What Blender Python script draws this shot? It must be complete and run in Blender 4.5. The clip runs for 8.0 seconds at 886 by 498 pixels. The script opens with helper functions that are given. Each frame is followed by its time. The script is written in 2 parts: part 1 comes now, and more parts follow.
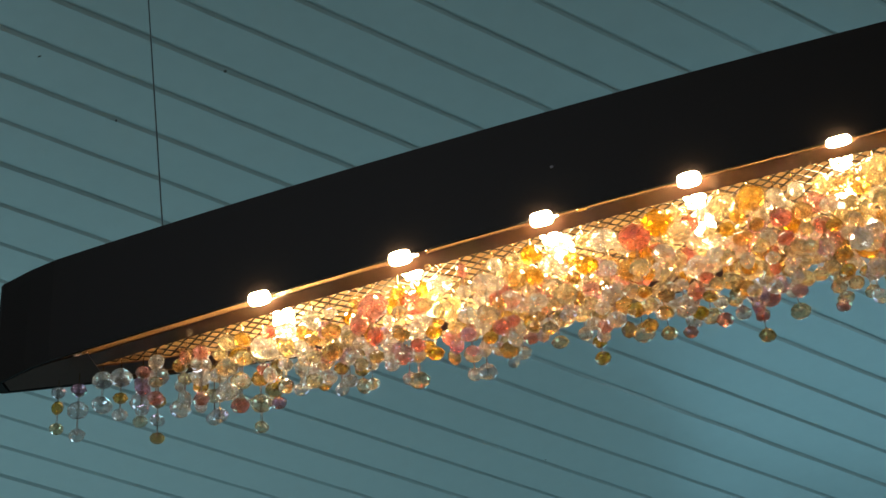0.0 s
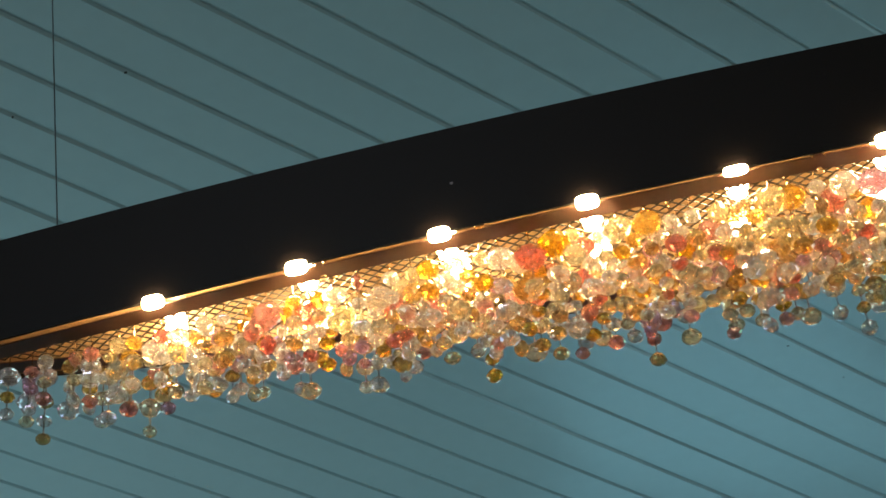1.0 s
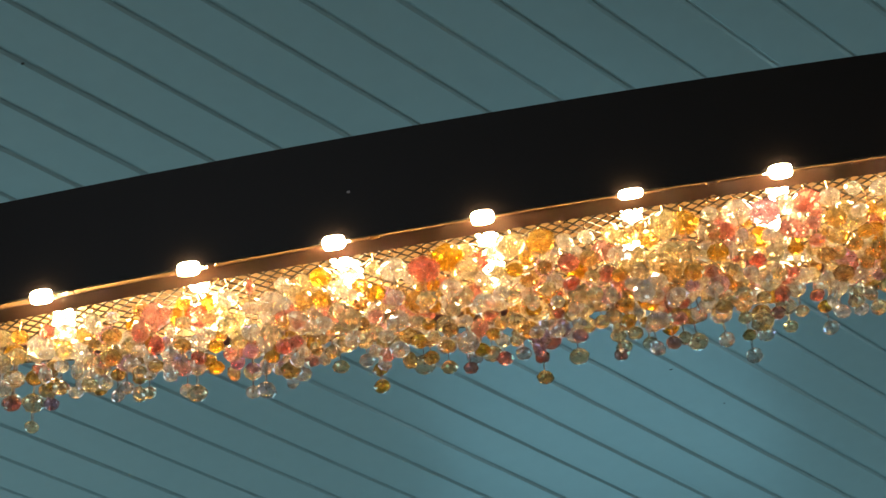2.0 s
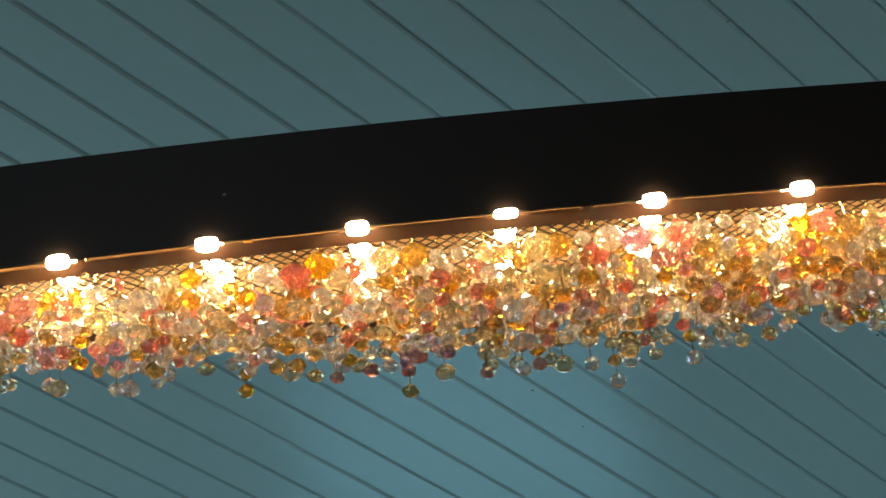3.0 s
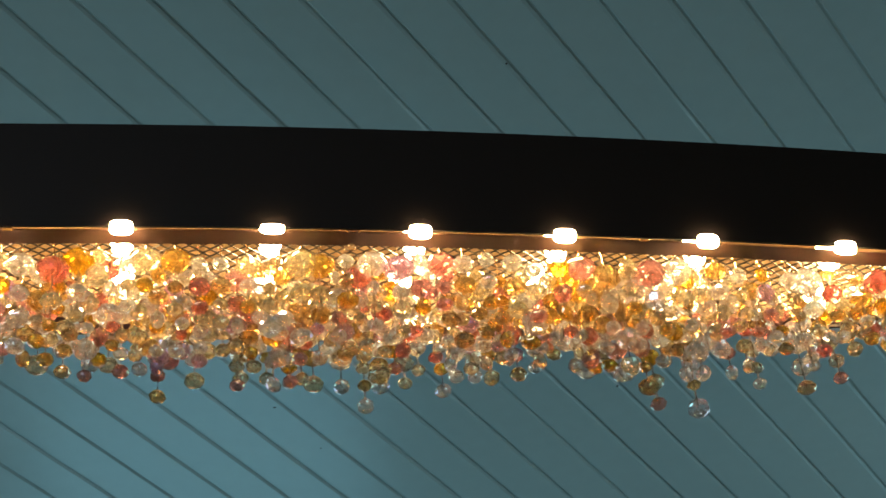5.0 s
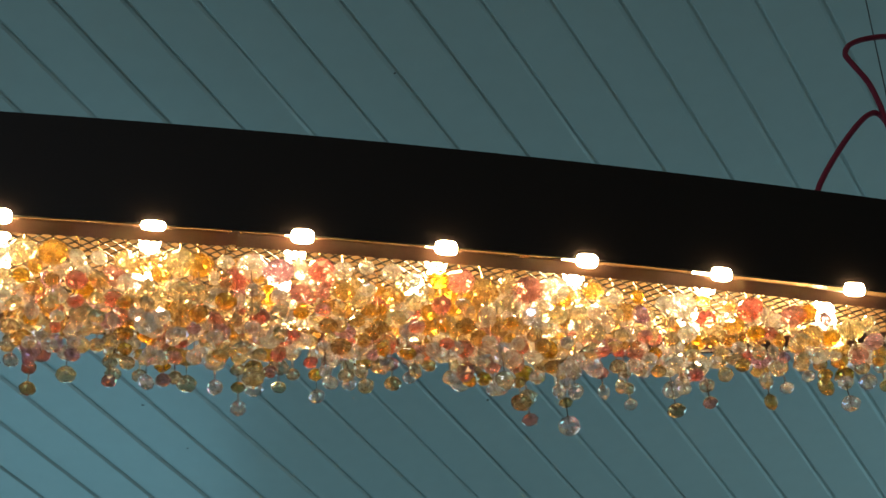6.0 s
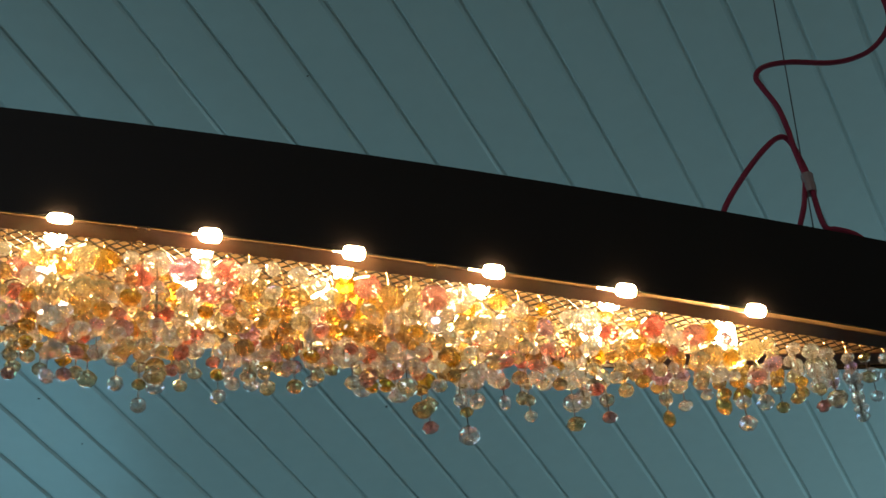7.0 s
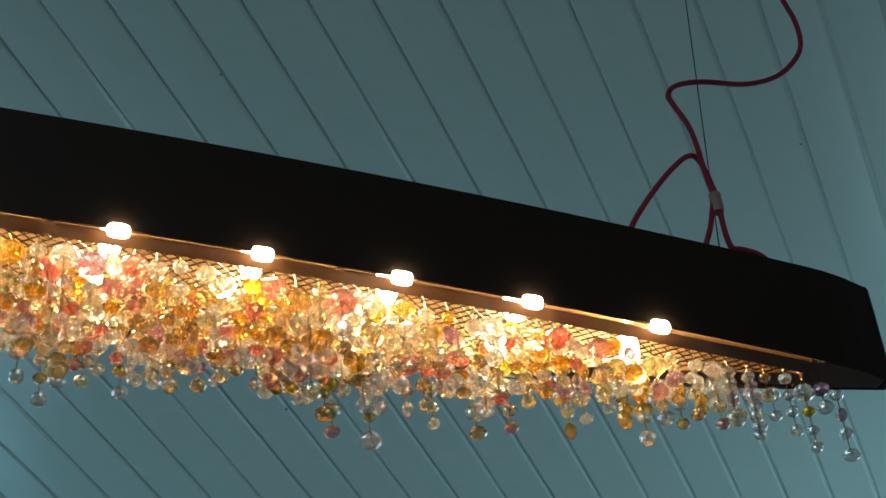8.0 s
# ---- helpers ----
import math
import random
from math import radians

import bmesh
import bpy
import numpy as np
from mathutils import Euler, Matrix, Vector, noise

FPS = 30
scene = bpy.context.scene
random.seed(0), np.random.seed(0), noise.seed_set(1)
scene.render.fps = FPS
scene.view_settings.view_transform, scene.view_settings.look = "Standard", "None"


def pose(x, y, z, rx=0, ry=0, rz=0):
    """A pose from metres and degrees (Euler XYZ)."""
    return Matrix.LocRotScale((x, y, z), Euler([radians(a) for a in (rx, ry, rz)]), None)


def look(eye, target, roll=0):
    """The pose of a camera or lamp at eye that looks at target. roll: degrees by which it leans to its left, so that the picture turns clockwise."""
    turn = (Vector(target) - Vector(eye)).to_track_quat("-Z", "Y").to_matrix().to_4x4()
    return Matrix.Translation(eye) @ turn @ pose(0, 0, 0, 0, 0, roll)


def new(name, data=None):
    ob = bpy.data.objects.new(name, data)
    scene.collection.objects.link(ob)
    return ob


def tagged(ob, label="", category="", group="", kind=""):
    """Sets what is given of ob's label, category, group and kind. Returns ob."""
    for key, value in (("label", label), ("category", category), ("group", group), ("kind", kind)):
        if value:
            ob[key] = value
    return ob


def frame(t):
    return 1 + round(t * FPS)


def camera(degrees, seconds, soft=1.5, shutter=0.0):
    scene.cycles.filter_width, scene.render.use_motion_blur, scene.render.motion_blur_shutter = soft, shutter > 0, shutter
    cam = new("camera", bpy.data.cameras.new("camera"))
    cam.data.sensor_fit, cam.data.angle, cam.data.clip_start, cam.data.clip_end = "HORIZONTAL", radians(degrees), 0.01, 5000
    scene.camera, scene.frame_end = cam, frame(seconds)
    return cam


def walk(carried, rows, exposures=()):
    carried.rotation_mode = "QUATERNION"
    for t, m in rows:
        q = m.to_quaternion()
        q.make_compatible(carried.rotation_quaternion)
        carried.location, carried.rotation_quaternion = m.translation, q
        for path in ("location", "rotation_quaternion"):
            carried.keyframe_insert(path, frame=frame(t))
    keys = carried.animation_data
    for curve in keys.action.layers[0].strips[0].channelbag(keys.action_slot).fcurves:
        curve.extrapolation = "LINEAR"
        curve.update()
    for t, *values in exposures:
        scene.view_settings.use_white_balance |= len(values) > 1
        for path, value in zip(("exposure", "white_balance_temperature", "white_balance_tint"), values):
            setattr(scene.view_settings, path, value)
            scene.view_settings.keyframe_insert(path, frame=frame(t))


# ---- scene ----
# The eye stands on one spot and pans to the right along the chandelier.
cam = camera(25.72, 8.0, soft=1.5)
PATH = [
    (0, -0.1371, -1.2726, 1.5022, 129.980, 4.446, 16.089),
    (0.5, -0.1393, -1.2744, 1.5015, 130.074, 4.638, 14.687),
    (1, -0.1416, -1.2761, 1.5009, 130.058, 4.662, 12.067),
    (1.5, -0.1438, -1.2778, 1.5002, 130.031, 4.660, 10.000),
    (3, -0.1508, -1.2819, 1.4983, 129.959, 4.546, 2.546),
    (3.5, -0.1531, -1.2830, 1.4976, 129.900, 4.496, 0.124),
    (4, -0.1555, -1.2840, 1.4970, 129.873, 4.521, -2.195),
    (4.5, -0.1579, -1.2849, 1.4964, 129.864, 4.543, -4.549),
    (6, -0.1654, -1.2869, 1.4945, 129.703, 4.565, -11.732),
    (6.5, -0.1679, -1.2874, 1.4939, 129.659, 4.580, -13.837),
    (7, -0.1704, -1.2877, 1.4933, 129.607, 4.578, -15.464),
    (7.5, -0.1730, -1.2879, 1.4926, 129.586, 4.616, -17.263),
    (8, -0.1756, -1.2879, 1.4920, 129.507, 4.659, -19.091),
]
walk(cam, [(t, pose(x, y, z, rx, ry, rz)) for t, x, y, z, rx, ry, rz in PATH],
     exposures=[(0.0, 0.13), (1.5, 0.10), (3.0, -0.02), (4.5, -0.06), (6.5, -0.03), (8.0, 0.12)])

HANG = 2.6          # height of the chandelier's lower rim above the floor
CEIL = 3.6          # height of the ceiling

# ---- light: dusk-blue daylight from unseen windows, two added fills, the chandelier's own lamps ----
world = bpy.data.worlds.new("sky")
scene.world = world
world.use_nodes = True
wn = world.node_tree.nodes
sky = wn.new("ShaderNodeTexSky")
sky.sky_type = "NISHITA"
sky.sun_disc = False
sky.sun_elevation, sky.sun_rotation = radians(12), radians(200)
wn["Background"].inputs[1].default_value = 0.06
world.node_tree.links.new(sky.outputs[0], wn["Background"].inputs[0])


def window_light(name, at, target, wide, high, watts, colour):
    lamp = bpy.data.lights.new(name, "AREA")
    lamp.shape, lamp.size, lamp.size_y = "RECTANGLE", wide, high
    lamp.energy, lamp.color = watts, colour
    ob = new(name, lamp)
    ob.matrix_world = look(at, target)
    return ob


DAY, SIDE = (0.31, 0.75, 0.95), (0.42, 0.78, 0.89)
# far, west and east windows are unseen, placed to fit the ceiling's brightness
window_light("window_light_far", (-0.05, 2.95, 2.60), (-0.05, 0.0, 2.5), 0.85, 1.0, 4.9, DAY)
# warm fill added to tint the near ceiling, from no known source
window_light("warm_fill_near", (-0.2, -3.55, 2.5), (-0.2, 0.0, 2.8), 1.0, 0.5, 3.2, (1.0, 0.84, 0.62))
window_light("window_light_west", (-2.45, 1.5, 2.2), (0.0, 1.3, 2.4), 0.8, 1.1, 12.5, SIDE)
window_light("window_light_east", (2.65, 1.5, 2.7), (0.0, 1.3, 2.7), 0.8, 1.0, 9.2, SIDE)
# area lamp added under the closed ceiling for highlights on the crystals
window_light("crystal_fill", (-0.9, -1.7, 3.57), (-0.9, -1.6, 0.0), 0.8, 0.6, 13, (0.76, 0.87, 1.0))


# ---- materials ----
def material(name):
    m = bpy.data.materials.new(name)
    m.use_nodes = True
    return m, m.node_tree.nodes, m.node_tree.links, m.node_tree.nodes["Principled BSDF"]


def surface(name, colour, rough, metal=0.0, grain=40.0, vary=0.15, bump=0.05, wear=3.0):
    """A surface with a fine grain and a broad uneven tone."""
    m, n, l, b = material(name)
    tc = n.new("ShaderNodeTexCoord")
    fine, broad = n.new("ShaderNodeTexNoise"), n.new("ShaderNodeTexNoise")
    fine.inputs["Scale"].default_value, broad.inputs["Scale"].default_value = grain, wear
    fine.inputs["Detail"].default_value = 6
    for t in (fine, broad):
        l.new(tc.outputs["Object"], t.inputs["Vector"])
    mix = n.new("ShaderNodeMix")
    mix.data_type = "RGBA"
    mix.inputs["A"].default_value = (*[c * (1 - vary) for c in colour], 1)
    mix.inputs["B"].default_value = (*[min(1, c * (1 + vary)) for c in colour], 1)
    add = n.new("ShaderNodeMath")
    add.operation = "ADD"
    half = n.new("ShaderNodeMath")
    half.operation = "MULTIPLY"
    half.inputs[1].default_value = 0.5
    l.new(fine.outputs["Fac"], add.inputs[0])
    l.new(broad.outputs["Fac"], add.inputs[1])
    l.new(add.outputs[0], half.inputs[0])
    l.new(half.outputs[0], mix.inputs["Factor"])
    l.new(mix.outputs["Result"], b.inputs["Base Color"])
    b.inputs["Roughness"].default_value, b.inputs["Metallic"].default_value = rough, metal
    bp = n.new("ShaderNodeBump")
    bp.inputs["Strength"].default_value, bp.inputs["Distance"].default_value = bump, 0.002
    l.new(fine.outputs["Fac"], bp.inputs["Height"])
    l.new(bp.outputs[0], b.inputs["Normal"])
    return m


CEILING_PAINT = surface("painted_boards", (0.54, 0.63, 0.63), 0.29, grain=30, vary=0.09, bump=0.15, wear=1.3)
WALL_PAINT = surface("wall_plaster", (0.55, 0.55, 0.53), 0.8, grain=25, vary=0.06, bump=0.2)
FLOOR_WOOD = surface("floor_boards", (0.22, 0.16, 0.11), 0.5, grain=12, vary=0.25, bump=0.1)
BAND = surface("dark_bronze_paint", (0.008, 0.0055, 0.0048), 0.62, grain=300, vary=0.2, bump=0.04)
BAND.node_tree.nodes["Principled BSDF"].inputs["Specular IOR Level"].default_value = 0.2
LIP = surface("brown_bronze", (0.075, 0.035, 0.022), 0.45, metal=0.3, grain=200, vary=0.25, bump=0.05)
COPPER = surface("copper_lining", (0.12, 0.078, 0.040), 0.45, metal=0.4, grain=120, vary=0.15, bump=0.05)
MESH = surface("blackened_wire", (0.022, 0.014, 0.010), 0.4, metal=0.7, grain=300, vary=0.3, bump=0.05)
STEEL = surface("steel_wire", (0.16, 0.16, 0.165), 0.4, metal=0.8, grain=200, vary=0.2, bump=0.02)
BRASS = surface("brass", (0.75, 0.52, 0.26), 0.25, metal=1.0, grain=150, vary=0.15, bump=0.03)
STRAND = surface("strand_wire", (0.16, 0.12, 0.08), 0.35, metal=0.8, grain=300, vary=0.3, bump=0.02)
CABLE = surface("red_textile_cable", (0.21, 0.007, 0.034), 0.75, grain=900, vary=0.4, bump=0.5)
TAPE = surface("clear_tape", (0.24, 0.17, 0.17), 0.25, grain=80, vary=0.15, bump=0.2)
# ceramic kept dark so lit sockets don't shine white through the rim gap
CERAMIC = surface("ceramic", (0.14, 0.11, 0.085), 0.4, grain=90, vary=0.05, bump=0.02)
FRAME_PAINT = surface("window_paint", (0.7, 0.7, 0.68), 0.4, grain=40, vary=0.05, bump=0.05)


def bulb_glass():
    m, n, l, b = material("lit_halogen_glass")
    b.inputs["Base Color"].default_value = (1, 0.9, 0.75, 1)
    b.inputs["Emission Color"].default_value = (1.0, 0.695, 0.33, 1)
    b.inputs["Emission Strength"].default_value = 245.0
    return m


BULB = bulb_glass()


def crystal(name, tint, film=0.0):
    """Cut lead glass: refracts, lets part of the light straight through; some with an iridescent coat."""
    m, n, l, b = material(name)
    info, hue = n.new("ShaderNodeObjectInfo"), n.new("ShaderNodeHueSaturation")
    span = n.new("ShaderNodeMapRange")
    span.inputs["To Min"].default_value, span.inputs["To Max"].default_value = 0.85, 1.3
    l.new(info.outputs["Random"], span.inputs["Value"])
    l.new(span.outputs[0], hue.inputs["Saturation"])
    hue.inputs["Color"].default_value = (*tint, 1)
    l.new(hue.outputs[0], b.inputs["Base Color"])
    b.inputs["Roughness"].default_value = 0.015
    b.inputs["IOR"].default_value = 1.66
    b.inputs["Transmission Weight"].default_value = 0.97
    b.inputs["Coat Weight"].default_value, b.inputs["Coat IOR"].default_value, b.inputs["Coat Roughness"].default_value = 0.8, 2.0, 0.02
    if film:
        b.inputs["Thin Film Thickness"].default_value = film
        b.inputs["Thin Film IOR"].default_value = 2.0
    # part of the light goes straight through, part is scattered by the cut facets
    clear, veil = n.new("ShaderNodeBsdfTransparent"), n.new("ShaderNodeBsdfTranslucent")
    soft, mix = n.new("ShaderNodeMixShader"), n.new("ShaderNodeMixShader")
    l.new(hue.outputs[0], clear.inputs["Color"])
    l.new(hue.outputs[0], veil.inputs["Color"])
    soft.inputs[0].default_value, mix.inputs[0].default_value = 0.91, 0.10
    l.new(clear.outputs[0], soft.inputs[1])
    l.new(b.outputs[0], soft.inputs[2])
    l.new(soft.outputs[0], mix.inputs[1])
    l.new(veil.outputs[0], mix.inputs[2])
    l.new(mix.outputs[0], n["Material Output"].inputs["Surface"])
    return m


CRYSTALS = {
    "clear": (crystal("crystal_clear", (0.995, 0.99, 0.98), 300.0), 22, 40),
    "iridescent": (crystal("crystal_iridescent", (0.98, 0.98, 0.995), 420.0), 15, 28),
    "champagne": (crystal("crystal_champagne", (0.99, 0.90, 0.66)), 28, 12),
    "amber": (crystal("crystal_amber", (0.96, 0.68, 0.24)), 18, 8),
    "smoky topaz": (crystal("crystal_topaz", (0.76, 0.56, 0.27)), 6, 4),
    "rose": (crystal("crystal_rose", (0.91, 0.44, 0.40), 360.0), 10, 5),
    "violet": (crystal("crystal_violet", (0.80, 0.52, 0.68), 380.0), 3, 8),
}


# ---- mesh helpers ----
def mesh_of(name, bm, mat, smooth=False):
    me = bpy.data.meshes.new(name)
    if smooth:
        for fc in bm.faces:
            fc.smooth = True
    bm.to_mesh(me)
    bm.free()
    me.materials.append(mat)
    return me


def part(name, bm, mat, parent, label="", smooth=False):
    ob = new(name, mesh_of(name, bm, mat, smooth))
    ob.parent = parent
    if label:
        tagged(ob, label)
    return ob


def box(bm, x0, x1, y0, y1, z0, z1):
    v = [bm.verts.new((x, y, z)) for z in (z0, z1) for x, y in ((x0, y0), (x1, y0), (x1, y1), (x0, y1))]
    for q in ((3, 2, 1, 0), (4, 5, 6, 7), (0, 1, 5, 4), (1, 2, 6, 5), (2, 3, 7, 6), (3, 0, 4, 7)):
        bm.faces.new([v[i] for i in q])


def lathe(bm, profile, seg=12, at=(0, 0, 0)):
    """Turn (radius, height) pairs round the vertical through at."""
    rings = []
    for r, h in profile:
        if r < 1e-6:
            rings.append([bm.verts.new((at[0], at[1], at[2] + h))])
        else:
            rings.append([bm.verts.new((at[0] + r * math.cos(2 * math.pi * i / seg), at[1] + r * math.sin(2 * math.pi * i / seg), at[2] + h)) for i in range(seg)])
    for a, b in zip(rings, rings[1:]):
        for i in range(seg):
            j = (i + 1) % seg
            q = [a[i % len(a)], a[j % len(a)], b[j % len(b)], b[i % len(b)]]
            bm.faces.new(list(dict.fromkeys(q)))


def tube(bm, pts, r, seg=6):
    """A round rod along the points."""
    pts = [Vector(p) for p in pts]
    rings = []
    for i, p in enumerate(pts):
        d = (pts[min(i + 1, len(pts) - 1)] - pts[max(i - 1, 0)]).normalized()
        a = d.orthogonal().normalized() if not rings else (side - d * side.dot(d)).normalized()
        side = a
        b = d.cross(a)
        rings.append([bm.verts.new(p + r * (math.cos(2 * math.pi * k / seg) * a + math.sin(2 * math.pi * k / seg) * b)) for k in range(seg)])
    for a, b in zip(rings, rings[1:]):
        for k in range(seg):
            bm.faces.new((a[k], a[(k + 1) % seg], b[(k + 1) % seg], b[k]))
    bm.faces.new(rings[0][::-1])
    bm.faces.new(rings[-1])


def smooth_path(pts, steps=8):
    """Catmull-Rom points through pts."""
    p = [Vector(q) for q in pts]
    p = [2 * p[0] - p[1], *p, 2 * p[-1] - p[-2]]
    out = []
    for a, b, c, d in zip(p, p[1:], p[2:], p[3:]):
        for i in range(steps):
            t = i / steps
            out.append(0.5 * (2 * b + (c - a) * t + (2 * a - 5 * b + 4 * c - d) * t * t + (3 * b - a - 3 * c + d) * t ** 3))
    return out + [p[-2]]


# ---- the room ----
X0, X1, Y0, Y1 = -2.5, 2.7, -3.6, 3.0
ANGLE, BOARD, SHIFT = radians(50.75), 0.08837, 0.02780


def ceiling():
    """Painted boards laid aslant, with bevelled edges and a shaded joint between each two, a little uneven along their length."""
    along, across = Vector((math.cos(ANGLE), math.sin(ANGLE))), Vector((-math.sin(ANGLE), math.cos(ANGLE)))
    rng = random.Random(4)
    half, edge, deep, seg = 0.0020, 0.0040, 0.0048, 0.055

    def stray(k, q):
        at = Vector((q * seg * 5.0, k * 3.7, 0.5))
        return 0.0009 * noise.noise(at), 0.0007 * noise.noise(at * 1.7 + Vector((9, 3, 0)))

    def sag(p):
        return 0.0030 * noise.noise(Vector((p.x * 1.6, p.y * 1.6, 7.3)))

    verts, faces, smooth = [], [], []
    for k in range(-70, 71):
        lo, hi = SHIFT + k * BOARD, SHIFT + (k + 1) * BOARD
        # each board lies a little proud or low, leans a little and is slightly cupped
        drop, lean, cup = rng.uniform(-0.0006, 0.0006), rng.uniform(-0.0008, 0.0008), rng.uniform(-0.0001, 0.0008)
        rows = {}
        for q in range(-104, 105):
            mid = along * (q * seg) + across * (lo + BOARD / 2)
            if not (X0 - 0.13 < mid.x < X1 + 0.13 and Y0 - 0.13 < mid.y < Y1 + 0.13):
                continue
            for e in (q, q + 1):
                if e in rows:
                    continue
                (c0, w0), (c1, w1) = stray(k, e), stray(k + 1, e)
                rows[e] = len(verts)
                left, right = lo + c0 + half + edge + w0, hi + c1 - half - edge - w1
                for u, z in ((lo + c0 - half, deep), (lo + c0 + half, deep), (left, drop - lean), (right, drop + lean), (hi + c1 - half, deep),
                             (left, drop - lean), (left * 0.7 + right * 0.3, drop - lean * 0.4 - cup), (left * 0.3 + right * 0.7, drop + lean * 0.4 - cup), (right, drop + lean)):
                    p = along * (e * seg) + across * u
                    verts.append((p.x, p.y, CEIL + z + sag(p)))
            a, b = rows[q], rows[q + 1]
            for i, rounded in ((0, False), (1, False), (3, False), (5, True), (6, True), (7, True)):
                faces.append((a + i, a + i + 1, b + i + 1, b + i))
                smooth.append(rounded)
    me = bpy.data.meshes.new("ceiling")
    me.from_pydata(verts, [], faces)
    me.polygons.foreach_set("use_smooth", smooth)
    me.flip_normals()
    me.materials.append(CEILING_PAINT)
    ob = new("ceiling", me)
    tagged(ob, "pale painted tongue-and-groove boards laid aslant", "ceiling", kind="structure")
    bm = bmesh.new()
    box(bm, X0 - 0.2, X1 + 0.2, Y0 - 0.2, Y1 + 0.2, CEIL + 0.02, CEIL + 0.15)
    tagged(new("ceiling_slab", mesh_of("ceiling_slab", bm, WALL_PAINT)), "plain slab above the ceiling boards", "ceiling", kind="structure")


def wall_with_window(name, y, out, wx, wide, sill, head):
    """A wall across the room at y, with thickness to out, and a window opening."""
    bm = bmesh.new()
    y0, y1 = sorted((y, y + out))
    box(bm, X0 - 0.2, wx - wide / 2, y0, y1, 0, CEIL + 0.02)
    box(bm, wx + wide / 2, X1 + 0.2, y0, y1, 0, CEIL + 0.02)
    box(bm, wx - wide / 2, wx + wide / 2, y0, y1, 0, sill)
    box(bm, wx - wide / 2, wx + wide / 2, y0, y1, head, CEIL + 0.02)
    tagged(new(name, mesh_of(name, bm, WALL_PAINT)), "plain plastered wall with a window opening", "wall", kind="structure")


def room():
    bm = bmesh.new()
    box(bm, X0 - 0.2, X1 + 0.2, Y0 - 0.2, Y1 + 0.2, -0.15, 0)
    tagged(new("floor", mesh_of("floor", bm, FLOOR_WOOD)), "plain brown floor", "floor", kind="structure")
    wall_with_window("wall_north", Y1, 0.2, -0.05, 0.95, 2.05, 3.15)
    # the south opening is made up, to go with the warm fill
    wall_with_window("wall_south", Y0, -0.2, -0.2, 1.1, 2.2, 2.8)
    # a flat frame behind the viewer, added round the crystals' fill lamp; no opening
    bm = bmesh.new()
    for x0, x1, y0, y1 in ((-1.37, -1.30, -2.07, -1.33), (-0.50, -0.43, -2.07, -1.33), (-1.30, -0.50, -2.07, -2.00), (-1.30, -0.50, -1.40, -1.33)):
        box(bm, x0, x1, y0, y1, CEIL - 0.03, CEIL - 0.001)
    tagged(new("fill_frame", mesh_of("fill_frame", bm, FRAME_PAINT)), "flat white frame added round an unseen fill lamp", "window", kind="structure")
    for name, x0, x1, sill, head in (("wall_west", X0 - 0.2, X0, 1.6, 2.8), ("wall_east", X1, X1 + 0.2, 2.15, 3.25)):
        bm = bmesh.new()
        box(bm, x0, x1, Y0, 1.05, 0, CEIL + 0.02)
        box(bm, x0, x1, 1.95, Y1, 0, CEIL + 0.02)
        box(bm, x0, x1, 1.05, 1.95, 0, sill)
        box(bm, x0, x1, 1.05, 1.95, head, CEIL + 0.02)
        tagged(new(name, mesh_of(name, bm, WALL_PAINT)), "plain plastered wall with a window opening", "wall", kind="structure")


ceiling()
room()
DARK = surface("dark_speck", (0.14, 0.14, 0.13), 0.7, grain=200, vary=0.2)
boards = bpy.data.objects["ceiling"]
for x, y, wide, long in ((0.053, 1.672, 0.0015, 0.0055), (0.692, 1.598, 0.0028, 0.0040), (0.149, 1.806, 0.0022, 0.0024), (-1.133, 1.713, 0.0022, 0.0034), (-0.665, 1.871, 0.0020, 0.0050),
                         (-0.868, 0.665, 0.0022, 0.0045), (-1.062, 0.706, 0.0026, 0.0026), (-1.112, 0.540, 0.0014, 0.0050), (0.355, 0.765, 0.0020, 0.0060), (1.313, 0.685, 0.0020, 0.0050)):
    bm = bmesh.new()
    lathe(bm, [(0, -0.0022), (0.6, -0.0020), (1.0, -0.0009), (1.0, 0.004), (0, 0.004)], 7)
    speck = part("knot", bm, DARK, boards, "dark speck in the paint")
    speck.location, speck.scale = (x, y, CEIL), (0.6 * long, 0.6 * wide, 0.6)

# ---- the chandelier ----
NEAR0, NEARC = -0.003, 0.0555     # near rim: y = NEAR0 + NEARC x^2
FAR0, FARC = 0.160, 0.127         # far rim:  y = FAR0 - FARC x^2
HALF, TALL = 0.872, 0.121


def near_y(x):
    return NEAR0 + NEARC * x * x + 0.009 * max(0.0, (abs(x) - 0.79) / 0.07) ** 2


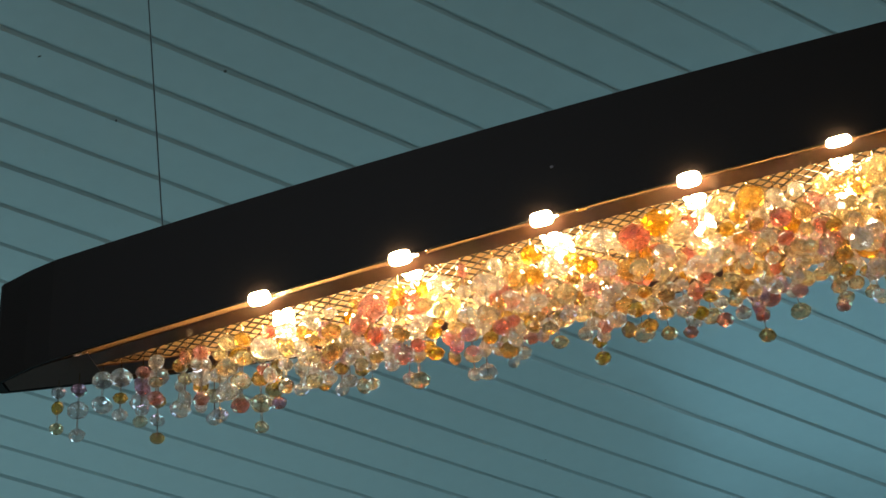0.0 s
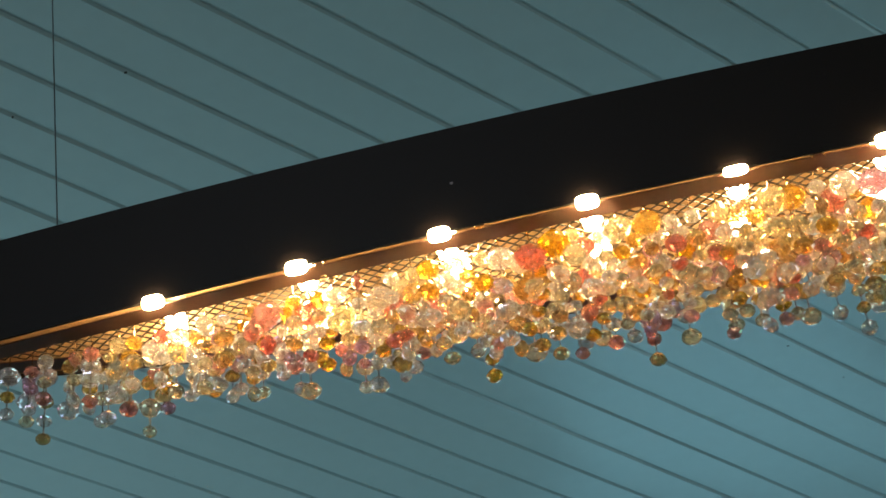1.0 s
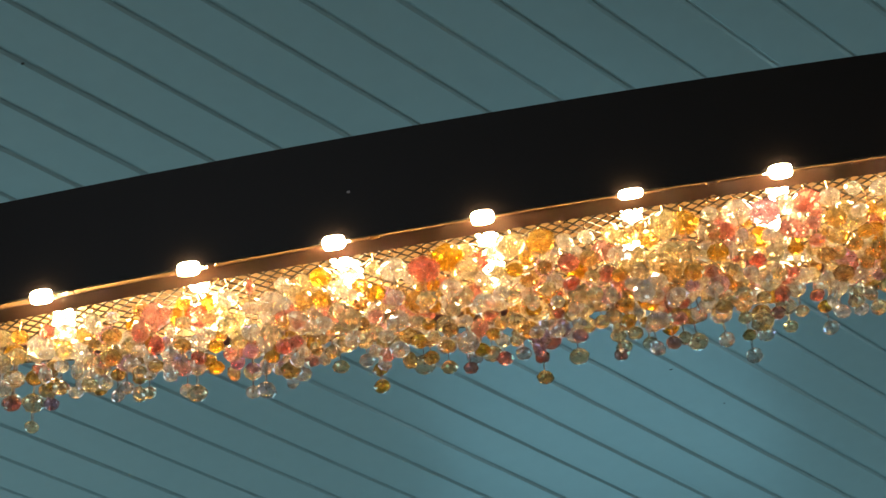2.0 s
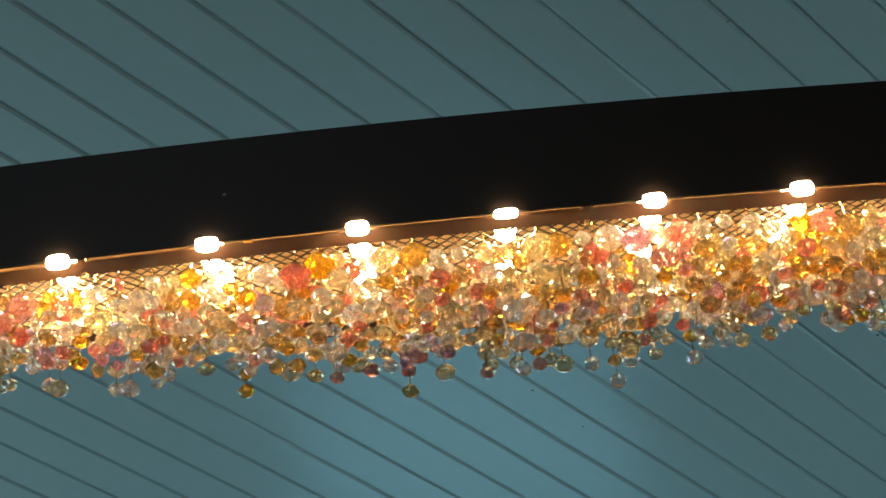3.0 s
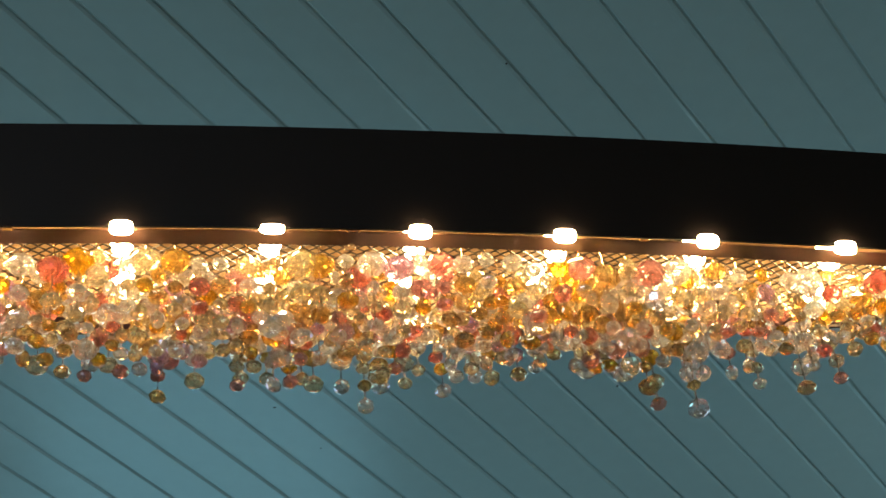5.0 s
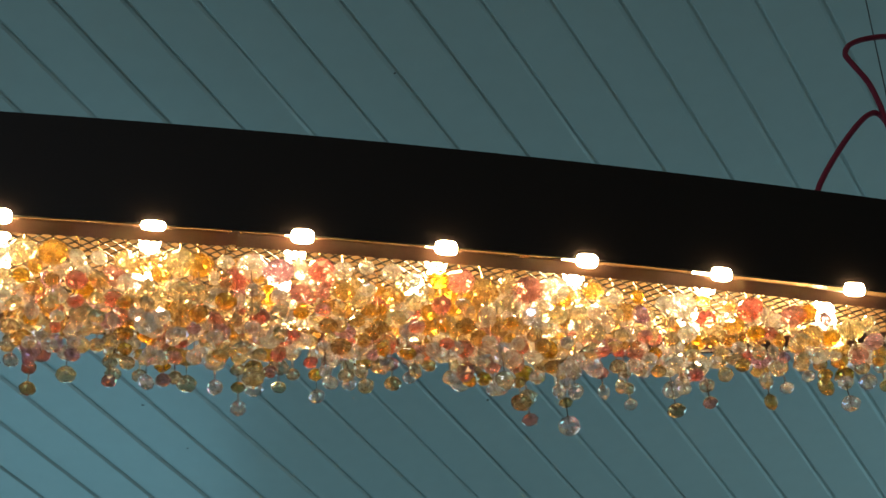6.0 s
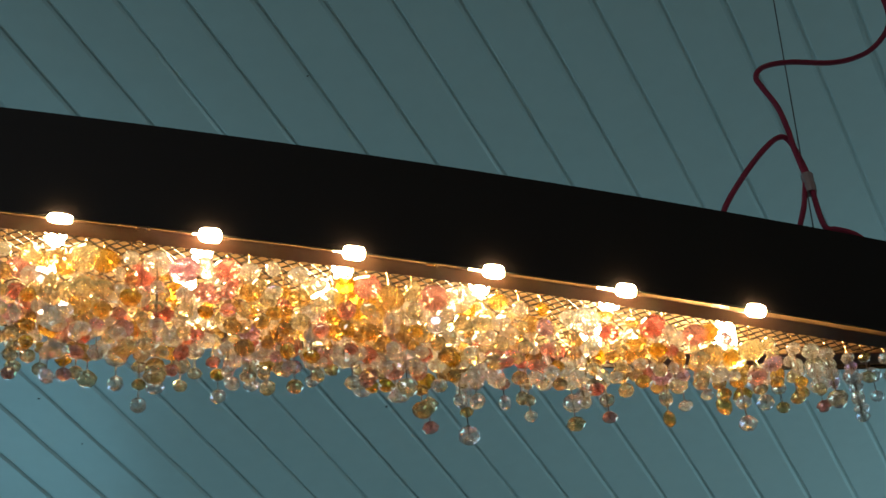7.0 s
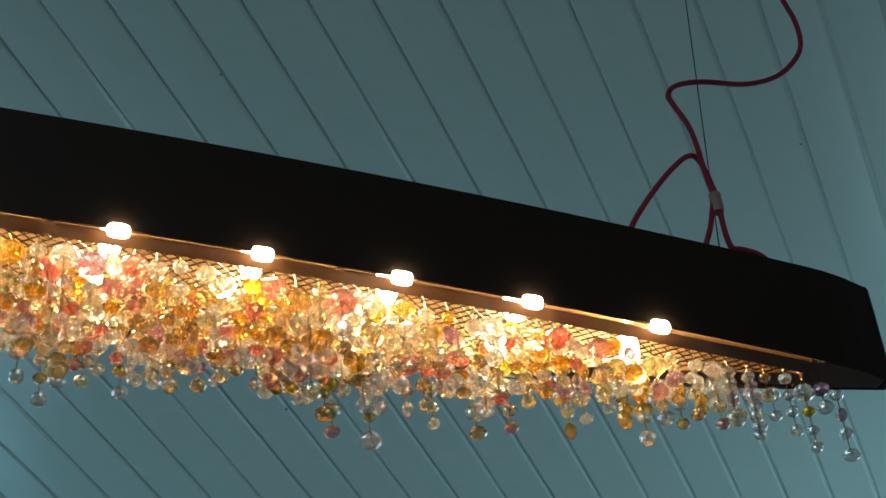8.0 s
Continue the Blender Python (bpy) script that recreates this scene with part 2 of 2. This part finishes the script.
def rim(inset=0.0, n=64):
    """The outline seen from below, anticlockwise, drawn in by inset."""
    near, far = [], []
    xe = HALF - 0.012
    for i in range(n + 1):
        x = -xe + 2 * xe * i / n
        near.append(Vector((x, near_y(x))))
        far.append(Vector((-x, FAR0 - FARC * x * x)))
    def tip(a, b, s):
        c, r = (a + b) / 2, (b - a).length / 2
        return [c + Vector((s * 0.012 * math.sin(t), 0)) + (a - c) * math.cos(t) for t in (0.5, 1.0, 1.57, 2.14, 2.64)]
    pts = near + tip(near[-1], far[0], 1) + far + tip(far[-1], near[0], -1)
    if not inset:
        return pts
    out = []
    for i, p in enumerate(pts):
        d = (pts[(i + 1) % len(pts)] - pts[i - 1]).normalized()
        out.append(p + Vector((-d.y, d.x)) * inset)
    # beyond the tips the two sides would cross: stop short of that
    lim = HALF - 0.012
    while lim > 0 and (FAR0 - FARC * lim * lim) - near_y(lim) < 2 * inset + 0.006:
        lim -= 0.002
    lim -= 0.0 if lim > HALF - 0.02 else 0.004
    flat = []
    for q in out:
        x = max(-lim, min(lim, q.x))
        lo, hi = near_y(x) + inset, FAR0 - FARC * x * x - inset
        flat.append(Vector((x, max(lo, min(hi, q.y)))))
    return flat


def ring_wall(bm, outer, inner, z0, z1):
    """A closed band between two outlines, from z0 to z1."""
    loops = [[bm.verts.new((p.x, p.y, z)) for p in pts] for pts, z in ((outer, z0), (outer, z1), (inner, z1), (inner, z0))]
    n = len(outer)
    for a, b in zip(loops, loops[1:] + loops[:1]):
        for i in range(n):
            j = (i + 1) % n
            bm.faces.new((a[i], a[j], b[j], b[i]))


def inside(x, y, inset):
    return abs(x) < HALF - 0.012 and near_y(x) + inset < y < FAR0 - FARC * x * x - inset


chandelier = new("chandelier")
chandelier.location = (0, 0, HANG)
tagged(chandelier, "long almond-shaped dark bronze pendant hung on steel wires, lamps lit", "chandelier")

bm = bmesh.new()
ring_wall(bm, rim(), rim(0.002), 0.0, TALL)
part("band", bm, BAND, chandelier, "tall dark bronze band")
bm = bmesh.new()
ring_wall(bm, rim(0.0024), rim(0.0034), 0.004, TALL - 0.006)
part("lining", bm, COPPER, chandelier, "copper lining lit by the lamps")
bm = bmesh.new()
vs = [bm.verts.new((p.x, p.y, TALL - 0.004)) for p in rim(0.0036)]
top = [bm.verts.new((p.x, p.y, TALL - 0.002)) for p in rim(0.0036)]
for i in range(len(vs)):
    j = (i + 1) % len(vs)
    bm.faces.new((vs[i], vs[j], top[j], top[i]))
bm.faces.new(vs[::-1])
bm.faces.new(top)
part("lid", bm, COPPER, chandelier)


def lip_edges(x):
    """The lip's outer and inner distance from the band: the gap widens towards the ends."""
    k = min(1.0, (x / 0.65) ** 2)
    return 0.0048 + 0.0042 * k, 0.0235 + 0.0035 * k


def lip_side(sign):
    """One long side of the lip: a flat strip with rounded edges."""
    bm = bmesh.new()
    loops = []
    for i in range(97):
        x = -0.768 + 1.536 * i / 96
        o, n = lip_edges(x)
        base = near_y(x) if sign > 0 else FAR0 - FARC * x * x
        loops.append([bm.verts.new((x, base + sign * d, z)) for d, z in ((o, 0.0014), (o, 0.0005), (o + 0.0004, 0.0), (n - 0.0005, 0.0), (n, 0.0006), (n, 0.0014), (n - 0.0004, 0.0018), (o + 0.0004, 0.0018))])
    for a, b in zip(loops, loops[1:]):
        for k in range(8):
            bm.faces.new((a[k], a[(k + 1) % 8], b[(k + 1) % 8], b[k]))
    bm.faces.new(loops[0])
    bm.faces.new(loops[-1][::-1])
    bmesh.ops.recalc_face_normals(bm, faces=bm.faces)
    return bm


for sign in (1, -1):
    part("lip", lip_side(sign), LIP, chandelier, "brown bronze lip beside the netting")
for sx in (-1, 1):
    x = 0.800
    bm = bmesh.new()
    # unseen partition, added so that the tip stays dark
    box(bm, sx * x - 0.001, sx * x + 0.001, near_y(x) + 0.0040, FAR0 - FARC * x * x - 0.0040, 0.008, TALL - 0.008)
    part("light_baffle", bm, BAND, chandelier, "inner partition added to keep lamp light from the tip")
    # the tip is closed by a plate that runs to a blunt point
    bm = bmesh.new()
    outline = [(x, near_y(x) + 0.0032 + 0.0058 * max(0.0, (0.82 - x) / 0.08) ) for x in (0.7685, 0.774, 0.78, 0.80, 0.82, 0.84, 0.858)]
    outline += [(x, FAR0 - FARC * x * x - 0.0032) for x in (0.858, 0.84, 0.82, 0.80, 0.78, 0.774, 0.7685)]
    low = [bm.verts.new((sx * x, y, 0.0002)) for x, y in outline]
    high = [bm.verts.new((sx * x, y, 0.0030)) for x, y in outline]
    bm.faces.new(low)
    bm.faces.new(high[::-1])
    for k in range(len(low)):
        n = (k + 1) % len(low)
        bm.faces.new((low[k], low[n], high[n], high[k]))
    bmesh.ops.recalc_face_normals(bm, faces=bm.faces)
    part("end_plate", bm, LIP, chandelier, "brown plate closing the tip")


def netting():
    """Expanded wire netting: zigzag rods that meet at each bend."""
    bm = bmesh.new()
    dx, dy, r = 0.0062, 0.0050, 0.0008
    n = int(HALF / dx)
    for j in range(int((FAR0 - NEAR0) / dy) + 1):
        run = []
        for i in range(-n, n + 2):
            x, y = i * dx, NEAR0 + (j + (i + j) % 2) * dy
            if i <= n and inside(x, y, lip_edges(x)[1] - 0.002) and abs(x) < 0.768:
                run.append((x, y, 0.003 + 0.0008 * ((i + j) % 2)))
            else:
                if len(run) > 1:
                    tube(bm, run, r, 4)
                run = []
    return bm


part("netting", netting(), MESH, chandelier, "blackened diamond wire netting")

LAMPS = [0.065, 0.195, 0.327, 0.458, 0.593]


def lamp(x, y, lift, glare=None):
    """A capsule bulb in its socket above the netting; in the near row a glowing block at the rim stands for the lamp's
    glare.
    """
    bm = bmesh.new()
    lathe(bm, [(0, 0.052), (0.009, 0.052), (0.009, 0.034), (0.0075, 0.033), (0, 0.033)], 12)
    socket = part("lamp_socket", bm, CERAMIC, chandelier, "dark ceramic lamp socket")
    socket.location = (x, y, lift)
    bm = bmesh.new()
    lathe(bm, [(0, 0.000), (0.004, 0.001), (0.0085, 0.004), (0.0098, 0.010), (0.0098, 0.027), (0.007, 0.032), (0, 0.0328)], 14)
    part("bulb", bm, BULB, socket, "lit halogen bulb", smooth=True)
    if glare:
        wide, high = glare
        # the lamp's glare over the rim, built as a glowing block
        bm = bmesh.new()
        bmesh.ops.create_icosphere(bm, subdivisions=3, radius=1.0)
        for v in bm.verts:      # a rounded block, not a ball
            v.co = Vector([math.copysign(abs(c) ** 0.6, c) for c in v.co])
            v.co = Vector((v.co.x * wide, v.co.y * 0.0048, v.co.z * high))
        ob = part("glare", bm, BULB, socket, "glowing block standing for the lamp's glare at the rim", smooth=True)
        ob.location = (0, near_y(x) + 0.0015 - y, -0.0005 - lift)


for sx in (-1, 1):
    for i, x in enumerate(LAMPS):
        far = FAR0 - FARC * x * x
        low = (0.004, 0.004, 0.005, 0.007, 0.060)[i]
        lamp(sx * x, near_y(x) + 0.042, low, (0.0100, 0.0062) if (sx, i) != (-1, 0) else (0.0105, 0.0030))
        if far - near_y(x) > 0.09:
            lamp(sx * x, far - 0.030, 0.030 if x < 0.4 else 0.004)

# small brackets across the gap, with their screws; an eye hangs under some of them
for x, pair in ((-0.777, False), (-0.438, True), (-0.291, False), (0.006, True), (0.269, False), (0.777, False)):
    y = near_y(x)
    bm = bmesh.new()
    if pair:
        box(bm, x - 0.0035, x + 0.0035, y + 0.0018, y + 0.0075, -0.0012, 0.0004)
    else:
        box(bm, x - 0.0045, x + 0.0045, y + 0.0022, y + 0.0062, -0.0004, 0.0020)
    bmesh.ops.bevel(bm, geom=bm.edges[:], offset=0.0004, segments=1, affect="EDGES")
    bracket = part("bracket", bm, LIP if pair else BRASS, chandelier, "small bracket bridging the rim gap")
    if pair:
        for q in (-0.0052, 0.0052):
            bm = bmesh.new()
            lathe(bm, [(0, -0.0014), (0.0009, -0.0012), (0.0013, -0.0004), (0.0013, 0.003), (0, 0.003)], 8, (x + q, y + 0.0035, 0))
            part("screw", bm, BRASS, bracket, "brass screw")
        bm = bmesh.new()
        tube(bm, [(x + 0.0032 * math.cos(t * math.pi / 6), y + 0.021, -0.003 + 0.0032 * math.sin(t * math.pi / 6)) for t in range(13)], 0.0007, 5)
        part("eye", bm, BRASS, bracket, "brass ring")
bm = bmesh.new()
lathe(bm, [(0, 0.0), (0.0017, 0.0), (0.0012, 0.0006), (0, 0.0007)], 8)
chip = part("paint_chip", bm, STEEL, chandelier, "pale chip in the dark paint")
chip.location, chip.rotation_euler = (-0.311, near_y(0.311) - 0.0001, 0.054), (radians(90), 0, 0)

# ---- the wires and the red cable ----
for s in (-1, 1):
    bm = bmesh.new()
    tube(bm, [(s * 0.7045, 0.062, HANG + TALL - 0.002), ((-0.7625, 0, 0.772)[s + 1], 0.062, CEIL + 0.004)], 0.0008, 6)
    wire = new("suspension_wire", mesh_of("suspension_wire", bm, STEEL))
    tagged(wire, "thin steel wire from ceiling to chandelier", "wire", group="suspension wires")


def cable(name, pts, r, label):
    bm = bmesh.new()
    tube(bm, smooth_path([(x, y, HANG + z) for x, y, z in pts]), r, 8)
    return part(name, bm, CABLE, red_cable, label, smooth=True)


red_cable = new("power_cable")
tagged(red_cable, "dark red textile cable looping down to the chandelier", "cable")
R = 0.0031
cable("main_cable", [(0.7155, 0.062, 0.222), (0.7085, 0.060, 0.265), (0.7045, 0.057, 0.293), (0.699, 0.057, 0.325), (0.687, 0.057, 0.351), (0.682, 0.057, 0.367),
      (0.695, 0.057, 0.385), (0.729, 0.057, 0.399), (0.789, 0.060, 0.413), (0.834, 0.060, 0.437), (0.866, 0.060, 0.473), (0.880, 0.060, 0.505), (0.880, 0.060, 0.543),
      (0.870, 0.060, 0.585), (0.862, 0.060, 0.68), (0.88, 0.06, 0.80), (0.90, 0.06, 1.004)], R, "main red cable")
cable("branch", [(0.7175, 0.060, 0.222), (0.7150, 0.063, 0.250), (0.7085, 0.064, 0.279), (0.698, 0.063, 0.285), (0.679, 0.062, 0.269), (0.644, 0.060, 0.223), (0.607, 0.058, 0.163), (0.594, 0.056, 0.117)], R, "looped red branch")
cable("branch", [(0.7125, 0.061, 0.225), (0.708, 0.062, 0.205), (0.702, 0.062, 0.183), (0.690, 0.062, 0.152), (0.676, 0.062, 0.117)], R, "red branch")
cable("branch", [(0.7165, 0.058, 0.225), (0.7155, 0.058, 0.200), (0.7165, 0.058, 0.170), (0.7205, 0.058, 0.155), (0.732, 0.058, 0.155), (0.750, 0.058, 0.152), (0.761, 0.058, 0.142), (0.764, 0.058, 0.117)], R, "red branch")
bm = bmesh.new()
lathe(bm, [(0.0, 0.0), (0.0062, 0.0), (0.0068, 0.008), (0.0064, 0.017), (0.0068, 0.025), (0.0, 0.025)], 10, (0.7150, 0.0605, HANG + 0.205))
part("tape", bm, TAPE, red_cable, "crumpled clear tape")


# ---- crystals ----
def octagon(mat, name):
    """A cut octagon: a thick disc with a table and two rings of facets on each face, hung by its rim."""
    bm = bmesh.new()
    rings = []
    for r, h, turn in ((0.44, 0.68, 0.5), (0.80, 0.46, 0.0), (1.0, 0.10, 0.5), (1.0, -0.10, 0.5), (0.80, -0.46, 0.0), (0.44, -0.68, 0.5)):
        rings.append([bm.verts.new((0.5 * r * math.sin(math.pi / 4 * (i + turn)), 0.5 * h, 0.5 * r * math.cos(math.pi / 4 * (i + turn)))) for i in range(8)])
    for k, (a, b) in enumerate(zip(rings, rings[1:])):
        for i in range(8):
            j = (i + 1) % 8
            if k == 2:
                bm.faces.new((a[i], a[j], b[j], b[i]))
            elif k in (0, 3):
                bm.faces.new((a[i], b[j], b[i]))
                bm.faces.new((a[i], a[j], b[j]))
            else:
                bm.faces.new((a[i], a[j], b[i]))
                bm.faces.new((a[j], b[j], b[i]))
    bm.faces.new(rings[0][::-1])
    bm.faces.new(rings[-1])
    bmesh.ops.recalc_face_normals(bm, faces=bm.faces)
    return mesh_of(name, bm, mat)


def rondelle(mat, name):
    """A cut rondelle: wider than high, with a table above and below and two rings of facets to each side of its girdle."""
    bm = bmesh.new()
    rings, seg = [], 8
    for k, (r, z) in enumerate(((0.20, -0.32), (0.38, -0.225), (0.50, -0.03), (0.50, 0.03), (0.38, 0.225), (0.20, 0.32))):
        turn = (0.0, 0.5, 0.0, 0.0, 0.5, 0.0)[k]
        rings.append([bm.verts.new((r * math.cos(2 * math.pi * (i + turn) / seg), r * math.sin(2 * math.pi * (i + turn) / seg), z)) for i in range(seg)])
    for k, (a, b) in enumerate(zip(rings, rings[1:])):
        for i in range(seg):
            j = (i + 1) % seg
            if k == 2:
                bm.faces.new((a[i], a[j], b[j], b[i]))
            elif k in (0, 3):
                bm.faces.new((a[i], a[j], b[i]))
                bm.faces.new((a[j], b[j], b[i]))
            else:
                bm.faces.new((a[i], a[j], b[j]))
                bm.faces.new((a[i], b[j], b[i]))
    bm.faces.new(rings[0][::-1])
    bm.faces.new(rings[-1])
    bmesh.ops.recalc_face_normals(bm, faces=bm.faces)
    return mesh_of(name, bm, mat)


KINDS = list(CRYSTALS)
WEIGHTS = [CRYSTALS[k][1] for k in KINDS]
END_WEIGHTS = [CRYSTALS[k][2] for k in KINDS]    # paler and cooler towards the tips: the lack of lamp light, put into the colours
CUTS = {k: (octagon(CRYSTALS[k][0], "octagon_" + k.replace(" ", "_")), rondelle(CRYSTALS[k][0], "rondelle_" + k.replace(" ", "_"))) for k in KINDS}


def strand(x, y, rng, short, deep, front):
    """A strand: a hook on the netting, a pair of fine wires and two to four crystals on them."""
    top = new("crystal_strand")
    top.location = (x, y, HANG + 0.003)
    n = rng.choices((2, 3, 4), (18, 64, 18) if deep else (15, 55, 30) if short else (18, 54, 28))[0]
    z, beads = -0.005 - rng.random() * 0.010, []
    for i in range(n):
        kind = rng.choices(KINDS, END_WEIGHTS if short else WEIGHTS)[0]
        roll = rng.random()
        big = i == 0 and not short and roll < (0.24 if front else 0.10)
        if big and rng.random() < 0.35:
            kind = "rose"
        d = rng.uniform(0.024, 0.031) if big else rng.uniform(0.0178, 0.0222) if roll < (0.20 if short else 0.56 if i < 2 else 0.18) else rng.uniform(0.0136, 0.0165)
        z -= d / 2
        beads.append((kind, d, z, big or rng.random() < 0.78))
        z -= d / 2 + rng.uniform(0.003, 0.010)
    # a bent hook over the netting, then two fine wires from crystal to crystal
    first = beads[0][2] + beads[0][1] / 2
    bm = bmesh.new()
    tube(bm, [(0.0026, 0, 0.0000), (0.0020, 0, 0.0022), (0, 0, 0.0030), (-0.0016, 0, 0.0018), (-0.0012, 0, -0.0010), (0, 0, -0.0030), (0, 0, first - 0.002)], 0.00045, 5)
    part("hook", bm, BRASS, top, "bent brass wire hook")
    bm = bmesh.new()
    turn = rng.uniform(0, math.pi)
    for q in (-0.0006, 0.0006):
        dx, dy = q * math.cos(turn), q * math.sin(turn)
        tube(bm, [(dx, dy, first - 0.001), (dx, dy, beads[-1][2])], 0.00032, 4)
    part("wire", bm, STRAND, top, "pair of fine wires")
    for kind, d, h, round_cut in beads:
        bead = new("crystal", CUTS[kind][1 if round_cut else 0])
        bead.parent = top
        bead.location = (0, 0, h)
        bead.rotation_euler = (rng.uniform(-0.2, 0.2), rng.uniform(-0.2, 0.2), rng.uniform(0, math.pi))
        bead.scale = (d, d, d)
    tones = [k for k, _, _, _ in beads]
    tones = list(dict.fromkeys(tones))
    tagged(top, "strand of %s cut crystals, %s" % (("two", "three", "four")[n - 2], " and ".join(tones[:2])), "crystal strand", group="crystal strands under the chandelier")


rng = random.Random(11)
STEP, ROW = 0.0213, 0.0183
for j in range(8):
    for i in range(-40, 41):
        x = (i + 0.5 * (j % 2)) * STEP + rng.uniform(-0.004, 0.004)
        y = near_y(x) + lip_edges(x)[1] + 0.003 + j * ROW + rng.uniform(-0.003, 0.004)
        if abs(x) < 0.812 and y < FAR0 - FARC * x * x - (0.022 if abs(x) < 0.6 else 0.010):
            strand(x, y, rng, short=abs(x) > 0.68, deep=j > 2, front=j == 0)
